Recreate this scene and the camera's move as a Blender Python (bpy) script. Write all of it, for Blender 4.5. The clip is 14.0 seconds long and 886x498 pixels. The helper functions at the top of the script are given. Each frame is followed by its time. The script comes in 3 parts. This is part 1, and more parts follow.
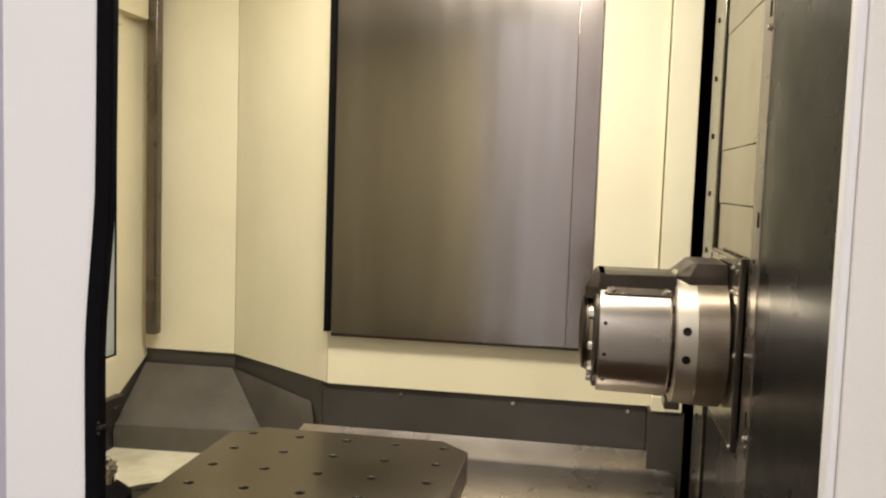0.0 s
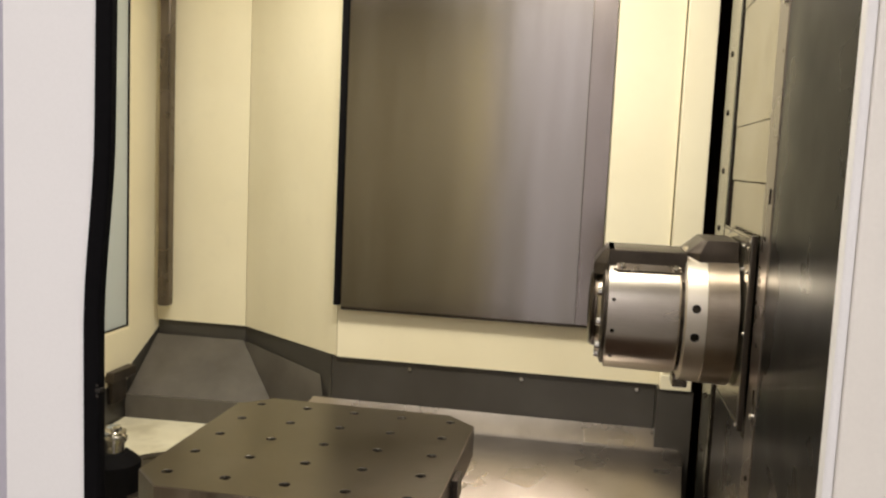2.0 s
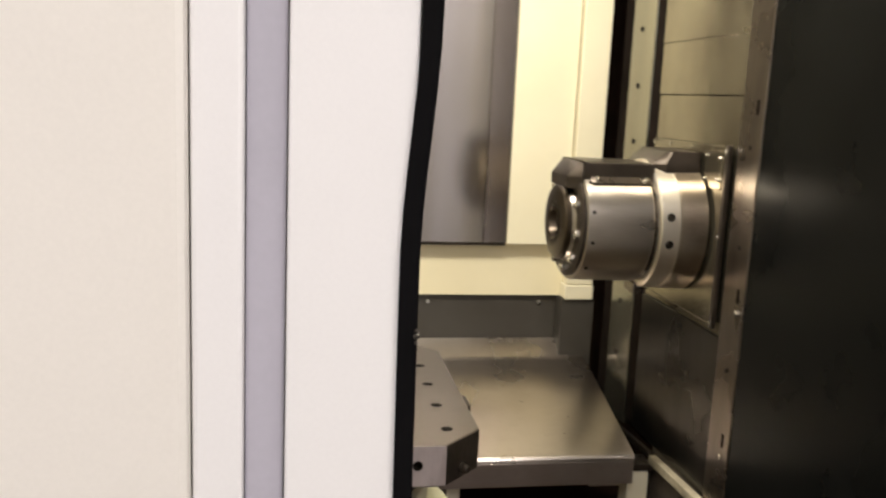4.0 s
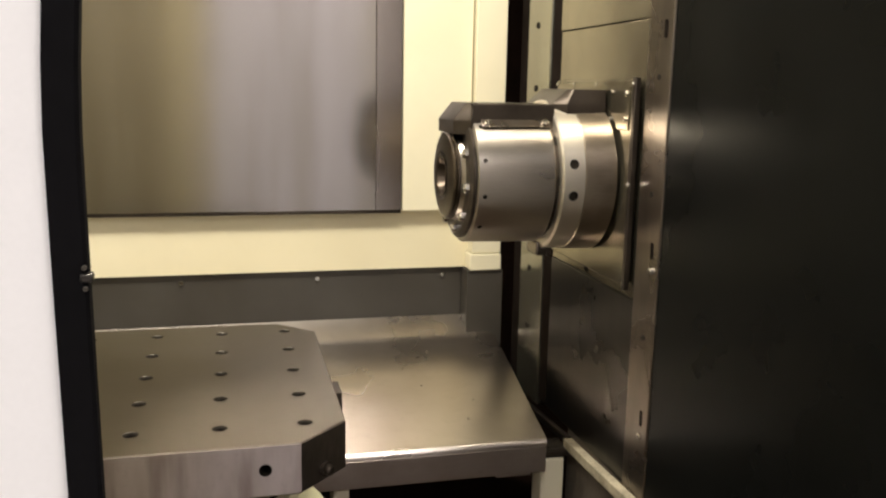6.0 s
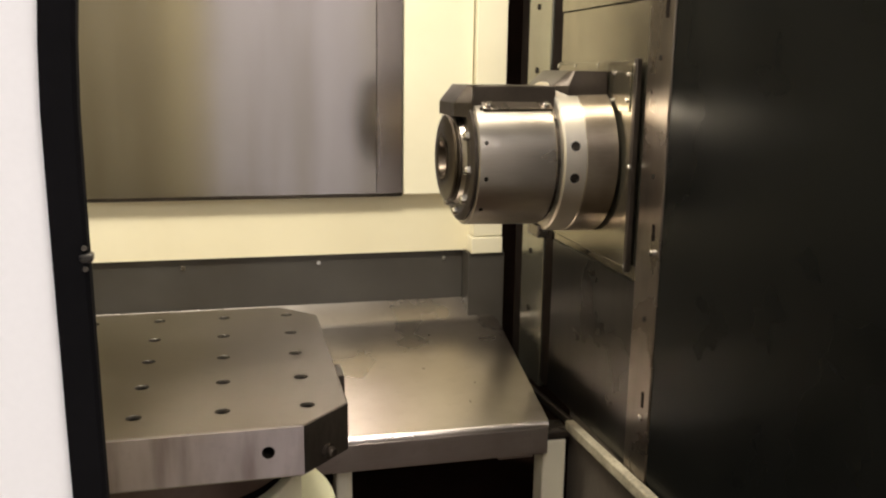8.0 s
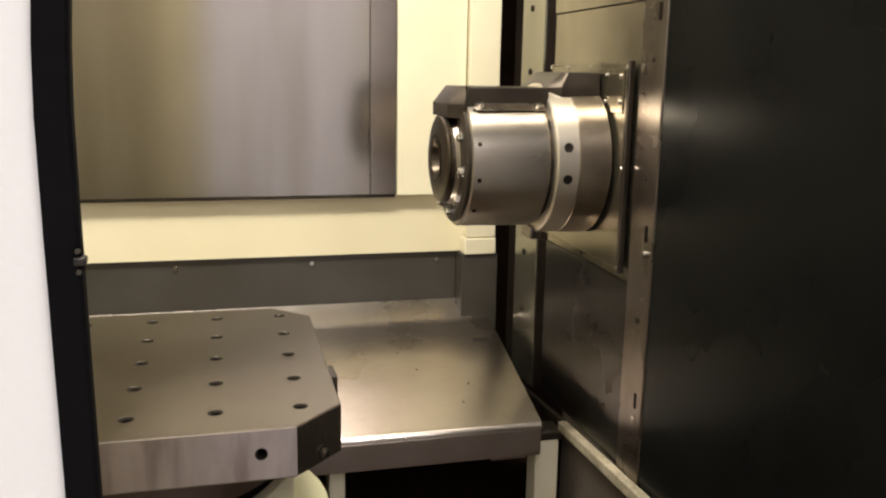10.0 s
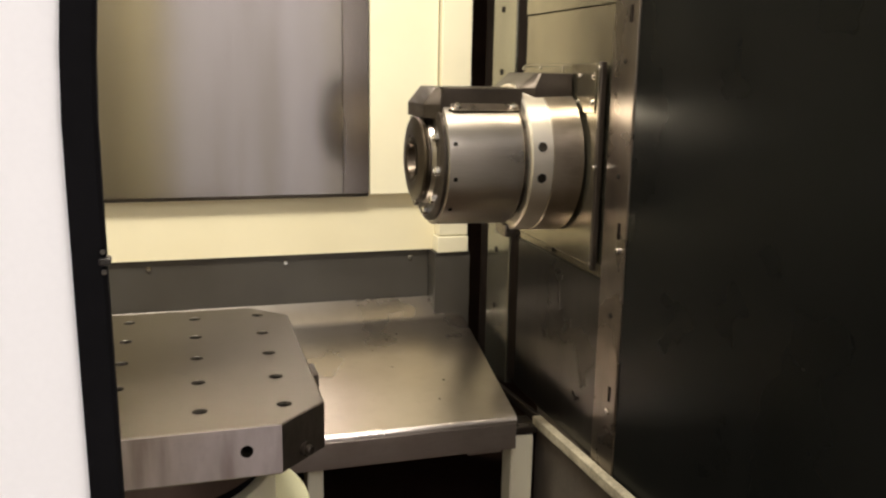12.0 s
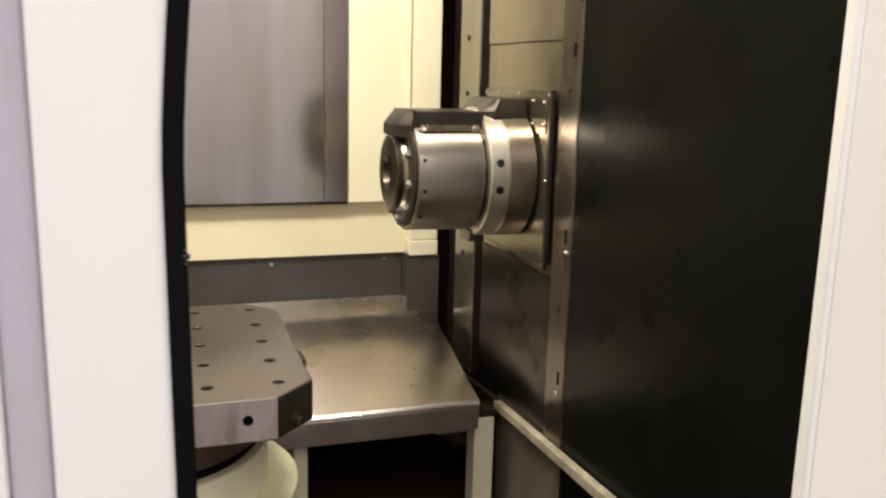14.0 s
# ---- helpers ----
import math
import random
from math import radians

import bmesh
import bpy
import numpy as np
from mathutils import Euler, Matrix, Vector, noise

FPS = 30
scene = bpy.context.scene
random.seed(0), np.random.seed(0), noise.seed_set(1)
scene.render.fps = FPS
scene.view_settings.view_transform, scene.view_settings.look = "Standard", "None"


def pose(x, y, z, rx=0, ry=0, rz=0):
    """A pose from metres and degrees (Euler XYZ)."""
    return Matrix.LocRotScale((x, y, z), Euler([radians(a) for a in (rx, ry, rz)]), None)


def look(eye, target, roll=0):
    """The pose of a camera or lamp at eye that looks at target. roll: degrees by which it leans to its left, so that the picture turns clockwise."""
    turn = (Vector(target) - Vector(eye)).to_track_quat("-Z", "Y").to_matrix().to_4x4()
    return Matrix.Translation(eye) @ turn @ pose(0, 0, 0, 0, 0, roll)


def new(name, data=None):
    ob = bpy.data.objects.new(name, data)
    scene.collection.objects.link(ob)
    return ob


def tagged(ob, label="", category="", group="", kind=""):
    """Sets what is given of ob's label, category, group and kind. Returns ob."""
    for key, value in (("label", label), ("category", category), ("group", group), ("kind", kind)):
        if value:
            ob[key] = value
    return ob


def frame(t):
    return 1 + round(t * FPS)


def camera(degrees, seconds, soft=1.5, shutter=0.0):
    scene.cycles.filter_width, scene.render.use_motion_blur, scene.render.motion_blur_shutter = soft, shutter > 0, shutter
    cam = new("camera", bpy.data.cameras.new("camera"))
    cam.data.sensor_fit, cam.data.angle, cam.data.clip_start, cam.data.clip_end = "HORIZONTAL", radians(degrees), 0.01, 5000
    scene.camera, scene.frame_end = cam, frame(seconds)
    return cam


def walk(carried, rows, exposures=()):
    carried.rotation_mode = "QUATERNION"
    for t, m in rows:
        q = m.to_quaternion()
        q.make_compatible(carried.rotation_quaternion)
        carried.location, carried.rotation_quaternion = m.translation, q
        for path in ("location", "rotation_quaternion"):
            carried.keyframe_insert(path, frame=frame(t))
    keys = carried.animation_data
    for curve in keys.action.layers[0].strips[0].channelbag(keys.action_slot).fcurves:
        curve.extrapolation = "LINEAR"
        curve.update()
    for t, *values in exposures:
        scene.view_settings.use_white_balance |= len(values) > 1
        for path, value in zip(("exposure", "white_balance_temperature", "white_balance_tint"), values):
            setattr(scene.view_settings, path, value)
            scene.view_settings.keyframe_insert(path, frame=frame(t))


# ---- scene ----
EXPOSURE = 0.0
cam = camera(54.5, 14.0, soft=2.2, shutter=0.5)
PATH = [
    (0, (0.544, -1.443, 1.639), (0.236, 0.527, 1.480), 1.92),
    (0.5, (0.545, -1.446, 1.641), (0.223, 0.521, 1.477), 2.01),
    (1, (0.551, -1.440, 1.637), (0.221, 0.526, 1.474), 1.88),
    (1.5, (0.557, -1.437, 1.633), (0.227, 0.528, 1.457), 1.79),
    (2, (0.559, -1.433, 1.628), (0.218, 0.526, 1.418), 2.60),
    (4.3, (-0.057, -1.305, 1.554), (0.410, 0.606, 1.195), 1.21),
    (4.5, (0.001, -1.233, 1.527), (0.534, 0.662, 1.178), 0.56),
    (5, (0.119, -1.149, 1.498), (0.658, 0.750, 1.178), 1.71),
    (5.5, (0.155, -1.124, 1.480), (0.634, 0.792, 1.162), 2.15),
    (6, (0.145, -1.109, 1.476), (0.619, 0.798, 1.105), 1.12),
    (6.5, (0.141, -1.108, 1.475), (0.624, 0.792, 1.083), 1.02),
    (7, (0.146, -1.110, 1.473), (0.621, 0.792, 1.074), 0.95),
    (7.5, (0.146, -1.108, 1.473), (0.618, 0.793, 1.068), 1.02),
    (8, (0.146, -1.109, 1.473), (0.615, 0.793, 1.066), 0.83),
    (10.5, (0.145, -1.110, 1.475), (0.637, 0.786, 1.070), 0.97),
    (11, (0.141, -1.114, 1.475), (0.644, 0.779, 1.072), 0.99),
    (11.5, (0.129, -1.115, 1.476), (0.652, 0.772, 1.070), 1.36),
    (12, (0.115, -1.126, 1.479), (0.680, 0.749, 1.071), 1.00),
    (12.5, (0.086, -1.159, 1.482), (0.741, 0.682, 1.057), 0.15),
    (13, (0.083, -1.214, 1.492), (0.782, 0.609, 1.060), 0.91),
    (13.5, (0.086, -1.301, 1.503), (0.755, 0.535, 1.076), 1.44),
    (14, (0.052, -1.360, 1.526), (0.675, 0.499, 1.129), 1.47),
]
walk(cam, [(t, look(eye, target, roll)) for t, eye, target, roll in PATH], [(0.0, EXPOSURE - 0.32), (2.2, EXPOSURE - 0.32), (4.5, EXPOSURE - 0.02), (8.2, EXPOSURE + 0.0), (11.0, EXPOSURE + 0.06), (12.5, EXPOSURE + 0.02), (14.0, EXPOSURE + 0.0)])

# ---- light ----
world = bpy.data.worlds.new("world")
world.use_nodes = True
scene.world = world
world.node_tree.nodes["Background"].inputs[0].default_value = (0.9, 0.95, 1.0, 1)
world.node_tree.nodes["Background"].inputs[1].default_value = 0.05


def area_light(name, at, size, size_y, power, colour, target):
    data = bpy.data.lights.new(name, "AREA")
    data.shape, data.size, data.size_y, data.energy, data.color = "RECTANGLE", size, size_y, power, colour
    ob = new(name, data)
    ob.matrix_world = look(at, target)
    return ob


# work lights under the machine roof, and the tubes of the hall
area_light("work_light_glow", (0.20, 0.25, 2.57), 0.9, 0.10, 47, (1.0, 0.93, 0.79), (0.25, 0.40, 1.0))
area_light("roof_light_glow", (-0.55, 0.55, 2.57), 0.5, 0.10, 7, (1.0, 0.93, 0.80), (-0.5, 0.7, 1.0))
for hx in (-2.6, -0.6, 1.4, 3.2):
    area_light("hall_tube_glow", (hx, -3.4, 3.86), 0.35, 2.6, 65, (1.0, 0.95, 0.93), (hx, -3.4, 0.0))


# ---- materials ----
def material(name, colour, rough=0.5, metal=0.0, grain=0.15, scale=6.0, stretch=(1, 1, 1), bump=0.05, fine=120.0,
             rough_var=0.1, coat=0.0, tint=None, spots=0.0, aniso=0.0, spec=0.5, bands=(1, 1, 1), axis="Z", grit=0.5, streak=0.0, stain_or_sheen=None, run=0.09, wide=4.5):
    """Painted or metal surface: large stains, fine grain, uneven gloss and slight relief."""
    m = bpy.data.materials.new(name)
    m.use_nodes = True
    nt = m.node_tree
    b = nt.nodes["Principled BSDF"]
    tc = nt.nodes.new("ShaderNodeTexCoord")
    mp = nt.nodes.new("ShaderNodeMapping")
    mp.inputs["Scale"].default_value = stretch
    nt.links.new(tc.outputs["Object"], mp.inputs[0])

    def noise_node(sc, detail, vec):
        n = nt.nodes.new("ShaderNodeTexNoise")
        n.inputs["Scale"].default_value, n.inputs["Detail"].default_value = sc, detail
        nt.links.new(vec, n.inputs["Vector"])
        return n.outputs["Fac"]

    mb = nt.nodes.new("ShaderNodeMapping")
    mb.inputs["Scale"].default_value = bands
    nt.links.new(tc.outputs["Object"], mb.inputs[0])
    big = noise_node(scale, 4, mb.outputs[0])
    small = noise_node(fine, 3, mp.outputs[0])
    mix = nt.nodes.new("ShaderNodeMix")
    mix.data_type = "RGBA"
    dark = tint or tuple(c * (1 - 1.6 * grain) for c in colour)
    mix.inputs["A"].default_value = (*dark, 1)
    mix.inputs["B"].default_value = (*colour, 1)
    add = nt.nodes.new("ShaderNodeMath")
    add.operation = "MULTIPLY_ADD"
    nt.links.new(small, add.inputs[0])
    add.inputs[1].default_value = grit
    nt.links.new(big, add.inputs[2])
    ramp = nt.nodes.new("ShaderNodeMapRange")
    ramp.inputs["From Min"].default_value, ramp.inputs["From Max"].default_value = 0.32 + 0.5 * grit - 0.12, 0.68 + 0.5 * grit + 0.02
    nt.links.new(add.outputs[0], ramp.inputs["Value"])
    nt.links.new(ramp.outputs[0], mix.inputs["Factor"])
    out = mix.outputs["Result"]
    if spots:
        sp = noise_node(scale * 7, 2, tc.outputs["Object"])
        r2 = nt.nodes.new("ShaderNodeMapRange")
        r2.inputs["From Min"].default_value, r2.inputs["From Max"].default_value = 0.56, 0.84
        r2.inputs["To Max"].default_value = spots
        nt.links.new(sp, r2.inputs["Value"])
        m2 = nt.nodes.new("ShaderNodeMix")
        m2.data_type = "RGBA"
        nt.links.new(r2.outputs[0], m2.inputs["Factor"])
        nt.links.new(out, m2.inputs["A"])
        m2.inputs["B"].default_value = (*[c * 0.45 for c in colour], 1)
        out = m2.outputs["Result"]
    if streak:
        ms = nt.nodes.new("ShaderNodeMapping")
        ms.inputs["Scale"].default_value = (1, 1, run)
        nt.links.new(tc.outputs["Object"], ms.inputs[0])
        r3 = nt.nodes.new("ShaderNodeMapRange")
        r3.inputs["From Min"].default_value, r3.inputs["From Max"].default_value = 0.46, 0.72
        r3.inputs["To Max"].default_value = streak
        nt.links.new(noise_node(scale * wide, 5, ms.outputs[0]), r3.inputs["Value"])
        m3 = nt.nodes.new("ShaderNodeMix")
        m3.data_type = "RGBA"
        nt.links.new(r3.outputs[0], m3.inputs["Factor"])
        nt.links.new(out, m3.inputs["A"])
        m3.inputs["B"].default_value = (*(stain_or_sheen or [c * 0.4 for c in colour]), 1)
        out = m3.outputs["Result"]
    nt.links.new(out, b.inputs["Base Color"])
    rr = nt.nodes.new("ShaderNodeMapRange")
    rr.inputs["From Min"].default_value, rr.inputs["From Max"].default_value = 0.3, 0.7
    rr.inputs["To Min"].default_value, rr.inputs["To Max"].default_value = max(rough - rough_var, 0.03), min(rough + rough_var, 1)
    nt.links.new(big, rr.inputs["Value"])
    nt.links.new(rr.outputs[0], b.inputs["Roughness"])
    b.inputs["Metallic"].default_value = metal
    b.inputs["Coat Weight"].default_value = coat
    b.inputs["Specular IOR Level"].default_value = spec
    if aniso:
        tg = nt.nodes.new("ShaderNodeTangent")
        tg.direction_type, tg.axis = "RADIAL", axis
        b.inputs["Anisotropic"].default_value = aniso
        b.inputs["Anisotropic Rotation"].default_value = 0.25
        nt.links.new(tg.outputs[0], b.inputs["Tangent"])
    if bump:
        bp = nt.nodes.new("ShaderNodeBump")
        bp.inputs["Strength"].default_value, bp.inputs["Distance"].default_value = bump, 0.002
        nt.links.new(small, bp.inputs["Height"])
        nt.links.new(bp.outputs[0], b.inputs["Normal"])
    return m


CREAM = material("cream_paint", (0.81, 0.74, 0.54), 0.42, scale=2.5, fine=300, bump=0.01, spots=0.06, tint=(0.73, 0.66, 0.465), grit=0.1, streak=0.16, stain_or_sheen=(0.60, 0.52, 0.34), run=0.15, wide=2)
CREAM_PALE = material("pale_cream_paint", (0.81, 0.755, 0.58), 0.45, scale=3, fine=300, bump=0.01, spots=0.05, tint=(0.74, 0.68, 0.505), grit=0.1)
GREY_LOW = material("dark_grey_oily_paint", (0.058, 0.053, 0.046), 0.36, scale=5, fine=25, bump=0.006, rough_var=0.10, tint=(0.040, 0.035, 0.029), grit=0.12, streak=0.3, stain_or_sheen=(0.04, 0.034, 0.027), run=0.3, wide=1.6)
GUTTER = material("streaked_pale_paint", (0.80, 0.76, 0.60), 0.4, scale=4, fine=120, bump=0.01, tint=(0.66, 0.60, 0.44), grit=0.2, bands=(0.35, 2.0, 1), streak=0.5, stain_or_sheen=(0.36, 0.31, 0.20), run=1.0, wide=2.2)
CHUTE = material("oily_grey_chute_paint", (0.125, 0.112, 0.096), 0.40, scale=6, fine=30, bump=0.008, rough_var=0.04, tint=(0.070, 0.061, 0.051), grit=0.2, streak=0.4, stain_or_sheen=(0.05, 0.043, 0.035), run=0.5, wide=1.3)
NECK = material("oily_brown_neck_steel", (0.115, 0.076, 0.060), 0.45, 0.4, grain=0.2, scale=8, fine=80, bump=0.006)
# Shade of the cavity under the tray is put into this brown.
SUMP = material("sump_shade_brown", (0.050, 0.028, 0.020), 0.8, grain=0.3, scale=10, spec=0.1)
WHITE = material("white_door_paint", (0.82, 0.80, 0.79), 0.4, grain=0.03, scale=2, fine=250, bump=0.02)
OFFWHITE = material("off_white_frame_paint", (0.80, 0.76, 0.70), 0.42, grain=0.04, scale=2, fine=250, bump=0.02)
LINING = material("grey_green_lining_paint", (0.29, 0.265, 0.19), 0.5, grain=0.1, scale=4, fine=200, bump=0.01)
OLIVE = material("olive_cream_paint", (0.42, 0.38, 0.245), 0.45, grain=0.06, scale=4, fine=200, bump=0.01)
STRIPE = material("violet_grey_trim", (0.46, 0.44, 0.50), 0.35, grain=0.06, scale=5)
# Vertical streaks and tone bands imitate soft reflections on the brushed steel.
STAINLESS = material("brushed_stainless_steel", (0.545, 0.51, 0.505), 0.165, 1.0, scale=3, fine=60, stretch=(0.4, 0.4, 9), bump=0.002, rough_var=0.045, tint=(0.39, 0.36, 0.32), bands=(1.3, 1.0, 0.10), grit=0.06, streak=0.6, stain_or_sheen=(0.35, 0.315, 0.275), run=0.10, wide=3.2)
STAINED = material("stained_stainless_steel", (0.44, 0.395, 0.385), 0.24, 1.0, scale=5, fine=60, stretch=(0.4, 0.4, 9), bump=0.004, rough_var=0.035, tint=(0.28, 0.24, 0.22), bands=(1.0, 1.0, 0.25), grit=0.1, spots=0.25, streak=0.45, stain_or_sheen=(0.22, 0.175, 0.14), run=0.15, wide=3)
# Less light on the pallet's sides is put into this darker steel.
STEEL = material("shaded_milled_steel", (0.26, 0.225, 0.205), 0.36, 1.0, grain=0.25, scale=6, fine=120, stretch=(1, 1, 0.3), bump=0.02, rough_var=0.05, spots=0.3)
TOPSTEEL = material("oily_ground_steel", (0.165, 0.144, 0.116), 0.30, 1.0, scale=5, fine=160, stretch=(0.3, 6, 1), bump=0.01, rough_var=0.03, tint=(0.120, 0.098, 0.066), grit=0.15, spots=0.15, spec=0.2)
# Pallet front: hall light put into a paler steel, under real stains.
LIT_FACE = material("stained_steel_hall_lit", (0.66, 0.595, 0.605), 0.40, 1.0, scale=14, fine=60, stretch=(1, 1, 0.2), bump=0.01, rough_var=0.05, tint=(0.34, 0.285, 0.28), bands=(1.0, 1.0, 0.3), spots=0.2, grit=0.15, streak=0.75, stain_or_sheen=(0.20, 0.145, 0.125), run=0.12, wide=1.6)
TRAY = material("worn_sheet_steel", (0.57, 0.52, 0.485), 0.28, 1.0, scale=5, fine=90, stretch=(1, 3, 1), bump=0.004, rough_var=0.03, spots=0.15, tint=(0.44, 0.39, 0.35), grit=0.08, streak=0.2, stain_or_sheen=(0.38, 0.33, 0.29), run=1.0, wide=1.2)
LIP = material("dull_folded_steel", (0.40, 0.355, 0.325), 0.38, 1.0, scale=6, fine=90, stretch=(0.4, 1, 4), bump=0.006, rough_var=0.06, spots=0.2, tint=(0.26, 0.22, 0.195), grit=0.15)
TURNED = material("turned_spindle_steel", (0.56, 0.515, 0.46), 0.31, 1.0, scale=9, fine=140, stretch=(0.15, 3, 3), bump=0.008, rough_var=0.05, aniso=0.5, axis="X", tint=(0.38, 0.34, 0.295), grit=0.35, bands=(0.3, 1, 1))
FLANGE = material("tan_turned_steel", (0.46, 0.395, 0.32), 0.35, 1.0, scale=8, fine=140, stretch=(0.2, 3, 3), bump=0.008, rough_var=0.05, aniso=0.5, axis="X", tint=(0.25, 0.21, 0.17), grit=0.25)
NOSE = material("oily_dark_turned_steel", (0.10, 0.08, 0.064), 0.34, 1.0, scale=14, fine=160, bump=0.01, rough_var=0.05, tint=(0.05, 0.04, 0.03), grit=0.2)
BRIGHT = material("bright_steel_ring", (0.88, 0.82, 0.72), 0.40, 1.0, scale=6, fine=180, stretch=(0.2, 3, 3), bump=0.006, rough_var=0.04, aniso=0.4, axis="X", tint=(0.70, 0.64, 0.55), grit=0.2)
CHROME = material("polished_screw_steel", (0.72, 0.70, 0.66), 0.18, 1.0, grain=0.1, scale=60, bump=0.0)
BOLT = material("oily_bolt_steel", (0.135, 0.12, 0.10), 0.50, 1.0, grain=0.2, scale=60, bump=0.0, rough_var=0.03)
SKIRT = material("dull_brown_skirt_steel", (0.13, 0.108, 0.085), 0.5, grain=0.25, scale=6, fine=100, bump=0.03, rough_var=0.08, streak=0.4)
DARK_STEEL = material("dark_oxide_steel", (0.070, 0.056, 0.045), 0.38, 0.7, scale=12, fine=140, bump=0.01, rough_var=0.07, tint=(0.032, 0.026, 0.021), grit=0.2, spec=0.3)
COLUMN = material("grey_green_column_steel", (0.30, 0.29, 0.23), 0.20, 0.9, scale=5, fine=40, bump=0.004, rough_var=0.05, spots=0.12, tint=(0.24, 0.22, 0.17), grit=0.15, streak=0.2, run=0.3, wide=2)
SLIDE = material("oily_slide_steel", (0.31, 0.28, 0.205), 0.22, 0.9, scale=5, fine=30, bump=0.006, rough_var=0.06, spots=0.3, tint=(0.16, 0.135, 0.10), grit=0.15, streak=0.4, stain_or_sheen=(0.10, 0.08, 0.055), run=0.25, wide=1.6)
COLUMN_EDGE = material("worn_column_edge_steel", (0.20, 0.170, 0.145), 0.28, 0.95, scale=8, fine=60, stretch=(1, 1, 0.3), bump=0.006, rough_var=0.035, tint=(0.12, 0.10, 0.08), grit=0.2, streak=0.45, run=0.2, wide=2.5)
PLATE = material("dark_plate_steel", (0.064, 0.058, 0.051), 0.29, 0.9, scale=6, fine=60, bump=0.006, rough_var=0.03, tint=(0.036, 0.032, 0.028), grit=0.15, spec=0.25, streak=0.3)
BLACK = material("black_gloss_panel", (0.0052, 0.0055, 0.0052), 0.30, 0.0, grain=0.3, scale=4, fine=60, bump=0.004, rough_var=0.07, spec=0.07, grit=0.1)
RUBBER = material("black_rubber", (0.005, 0.0045, 0.005), 0.75, spec=0.06, grain=0.3, scale=20, bump=0.1)
# Near-black tone stands in for shade inside gaps, groove and slots.
VOID = material("gap_shade_black", (0.017, 0.013, 0.011), 0.9, grain=0.3, scale=10, spec=0.0)
WIPER = material("worn_beige_wiper", (0.42, 0.37, 0.27), 0.55, grain=0.4, scale=20, fine=160, bump=0.2)
# Shade inside bores and sockets is put into this near-black tone.
HOLE = material("hole_shade_steel", (0.022, 0.018, 0.014), 0.85, 0.0, grain=0.2, scale=50, spec=0.12)
TABLE_PAINT = material("pale_green_table_paint", (0.80, 0.78, 0.52), 0.42, grain=0.06, scale=6)
CONCRETE = material("hall_floor_concrete", (0.30, 0.29, 0.27), 0.55, grain=0.2, scale=2, fine=80)
HALL = material("hall_wall_plaster", (0.78, 0.76, 0.76), 0.8, grain=0.08, scale=1.5, fine=60)

GLASS = bpy.data.materials.new("safety_glass")
GLASS.use_nodes = True
g = GLASS.node_tree.nodes["Principled BSDF"]
g.inputs["Base Color"].default_value = (0.80, 0.86, 0.86, 1)
g.inputs["Roughness"].default_value = 0.25
g.inputs["Transmission Weight"].default_value = 0.55
g.inputs["IOR"].default_value = 1.3


# ---- builders ----
def box(x0, x1, y0, y1, z0, z1, bev=0.0, seg=2):
    bm = bmesh.new()
    bmesh.ops.create_cube(bm, size=1)
    for v in bm.verts:
        v.co = Vector(((x0 + x1) / 2 + v.co.x * (x1 - x0), (y0 + y1) / 2 + v.co.y * (y1 - y0), (z0 + z1) / 2 + v.co.z * (z1 - z0)))
    if bev:
        bmesh.ops.bevel(bm, geom=bm.edges[:], offset=bev, segments=seg, affect="EDGES", profile=0.5)
    return bm


def prism(points, along, a, b, bev=0.0):
    """A polygon in the plane across an axis, drawn out from a to b along it. x: points are (y, z); y: (x, z); z: (x, y)."""
    bm = bmesh.new()
    def at(p, d):
        return {"x": (d, p[0], p[1]), "y": (p[0], d, p[1]), "z": (p[0], p[1], d)}[along]
    low = [bm.verts.new(at(p, a)) for p in points]
    high = [bm.verts.new(at(p, b)) for p in points]
    bm.faces.new(low)
    bm.faces.new(high)
    n = len(points)
    for i in range(n):
        bm.faces.new((low[i], low[(i + 1) % n], high[(i + 1) % n], high[i]))
    bmesh.ops.recalc_face_normals(bm, faces=bm.faces[:])
    if bev:
        bmesh.ops.bevel(bm, geom=bm.edges[:], offset=bev, segments=2, affect="EDGES", profile=0.5)
    return bm


def lathe(profile, centre, along="x", seg=64, mouth=False, tail=True):
    """Rings (distance along the axis, radius), turned about the axis through centre. mouth: the first ring stays open; no tail: the last one too."""
    bm = bmesh.new()
    rings = []
    for d, r in profile:
        ring = []
        for i in range(seg):
            a = 2 * math.pi * i / seg
            u, v = r * math.cos(a), r * math.sin(a)
            p = {"x": (d, u, v), "y": (v, d, u), "z": (u, v, d)}[along]
            ring.append(bm.verts.new((centre[0] + p[0], centre[1] + p[1], centre[2] + p[2])))
        rings.append(ring)
    for a, b in zip(rings, rings[1:]):
        for i in range(seg):
            j = (i + 1) % seg
            bm.faces.new((a[i], a[j], b[j], b[i]))
    if not mouth:
        bm.faces.new(rings[0])
    if tail:
        bm.faces.new(rings[-1])
    bmesh.ops.recalc_face_normals(bm, faces=bm.faces[:])
    return bm


def joined(*parts):
    out = bmesh.new()
    for b in parts:
        me = bpy.data.meshes.new("piece")
        b.to_mesh(me)
        b.free()
        out.from_mesh(me)
        bpy.data.meshes.remove(me)
    return out


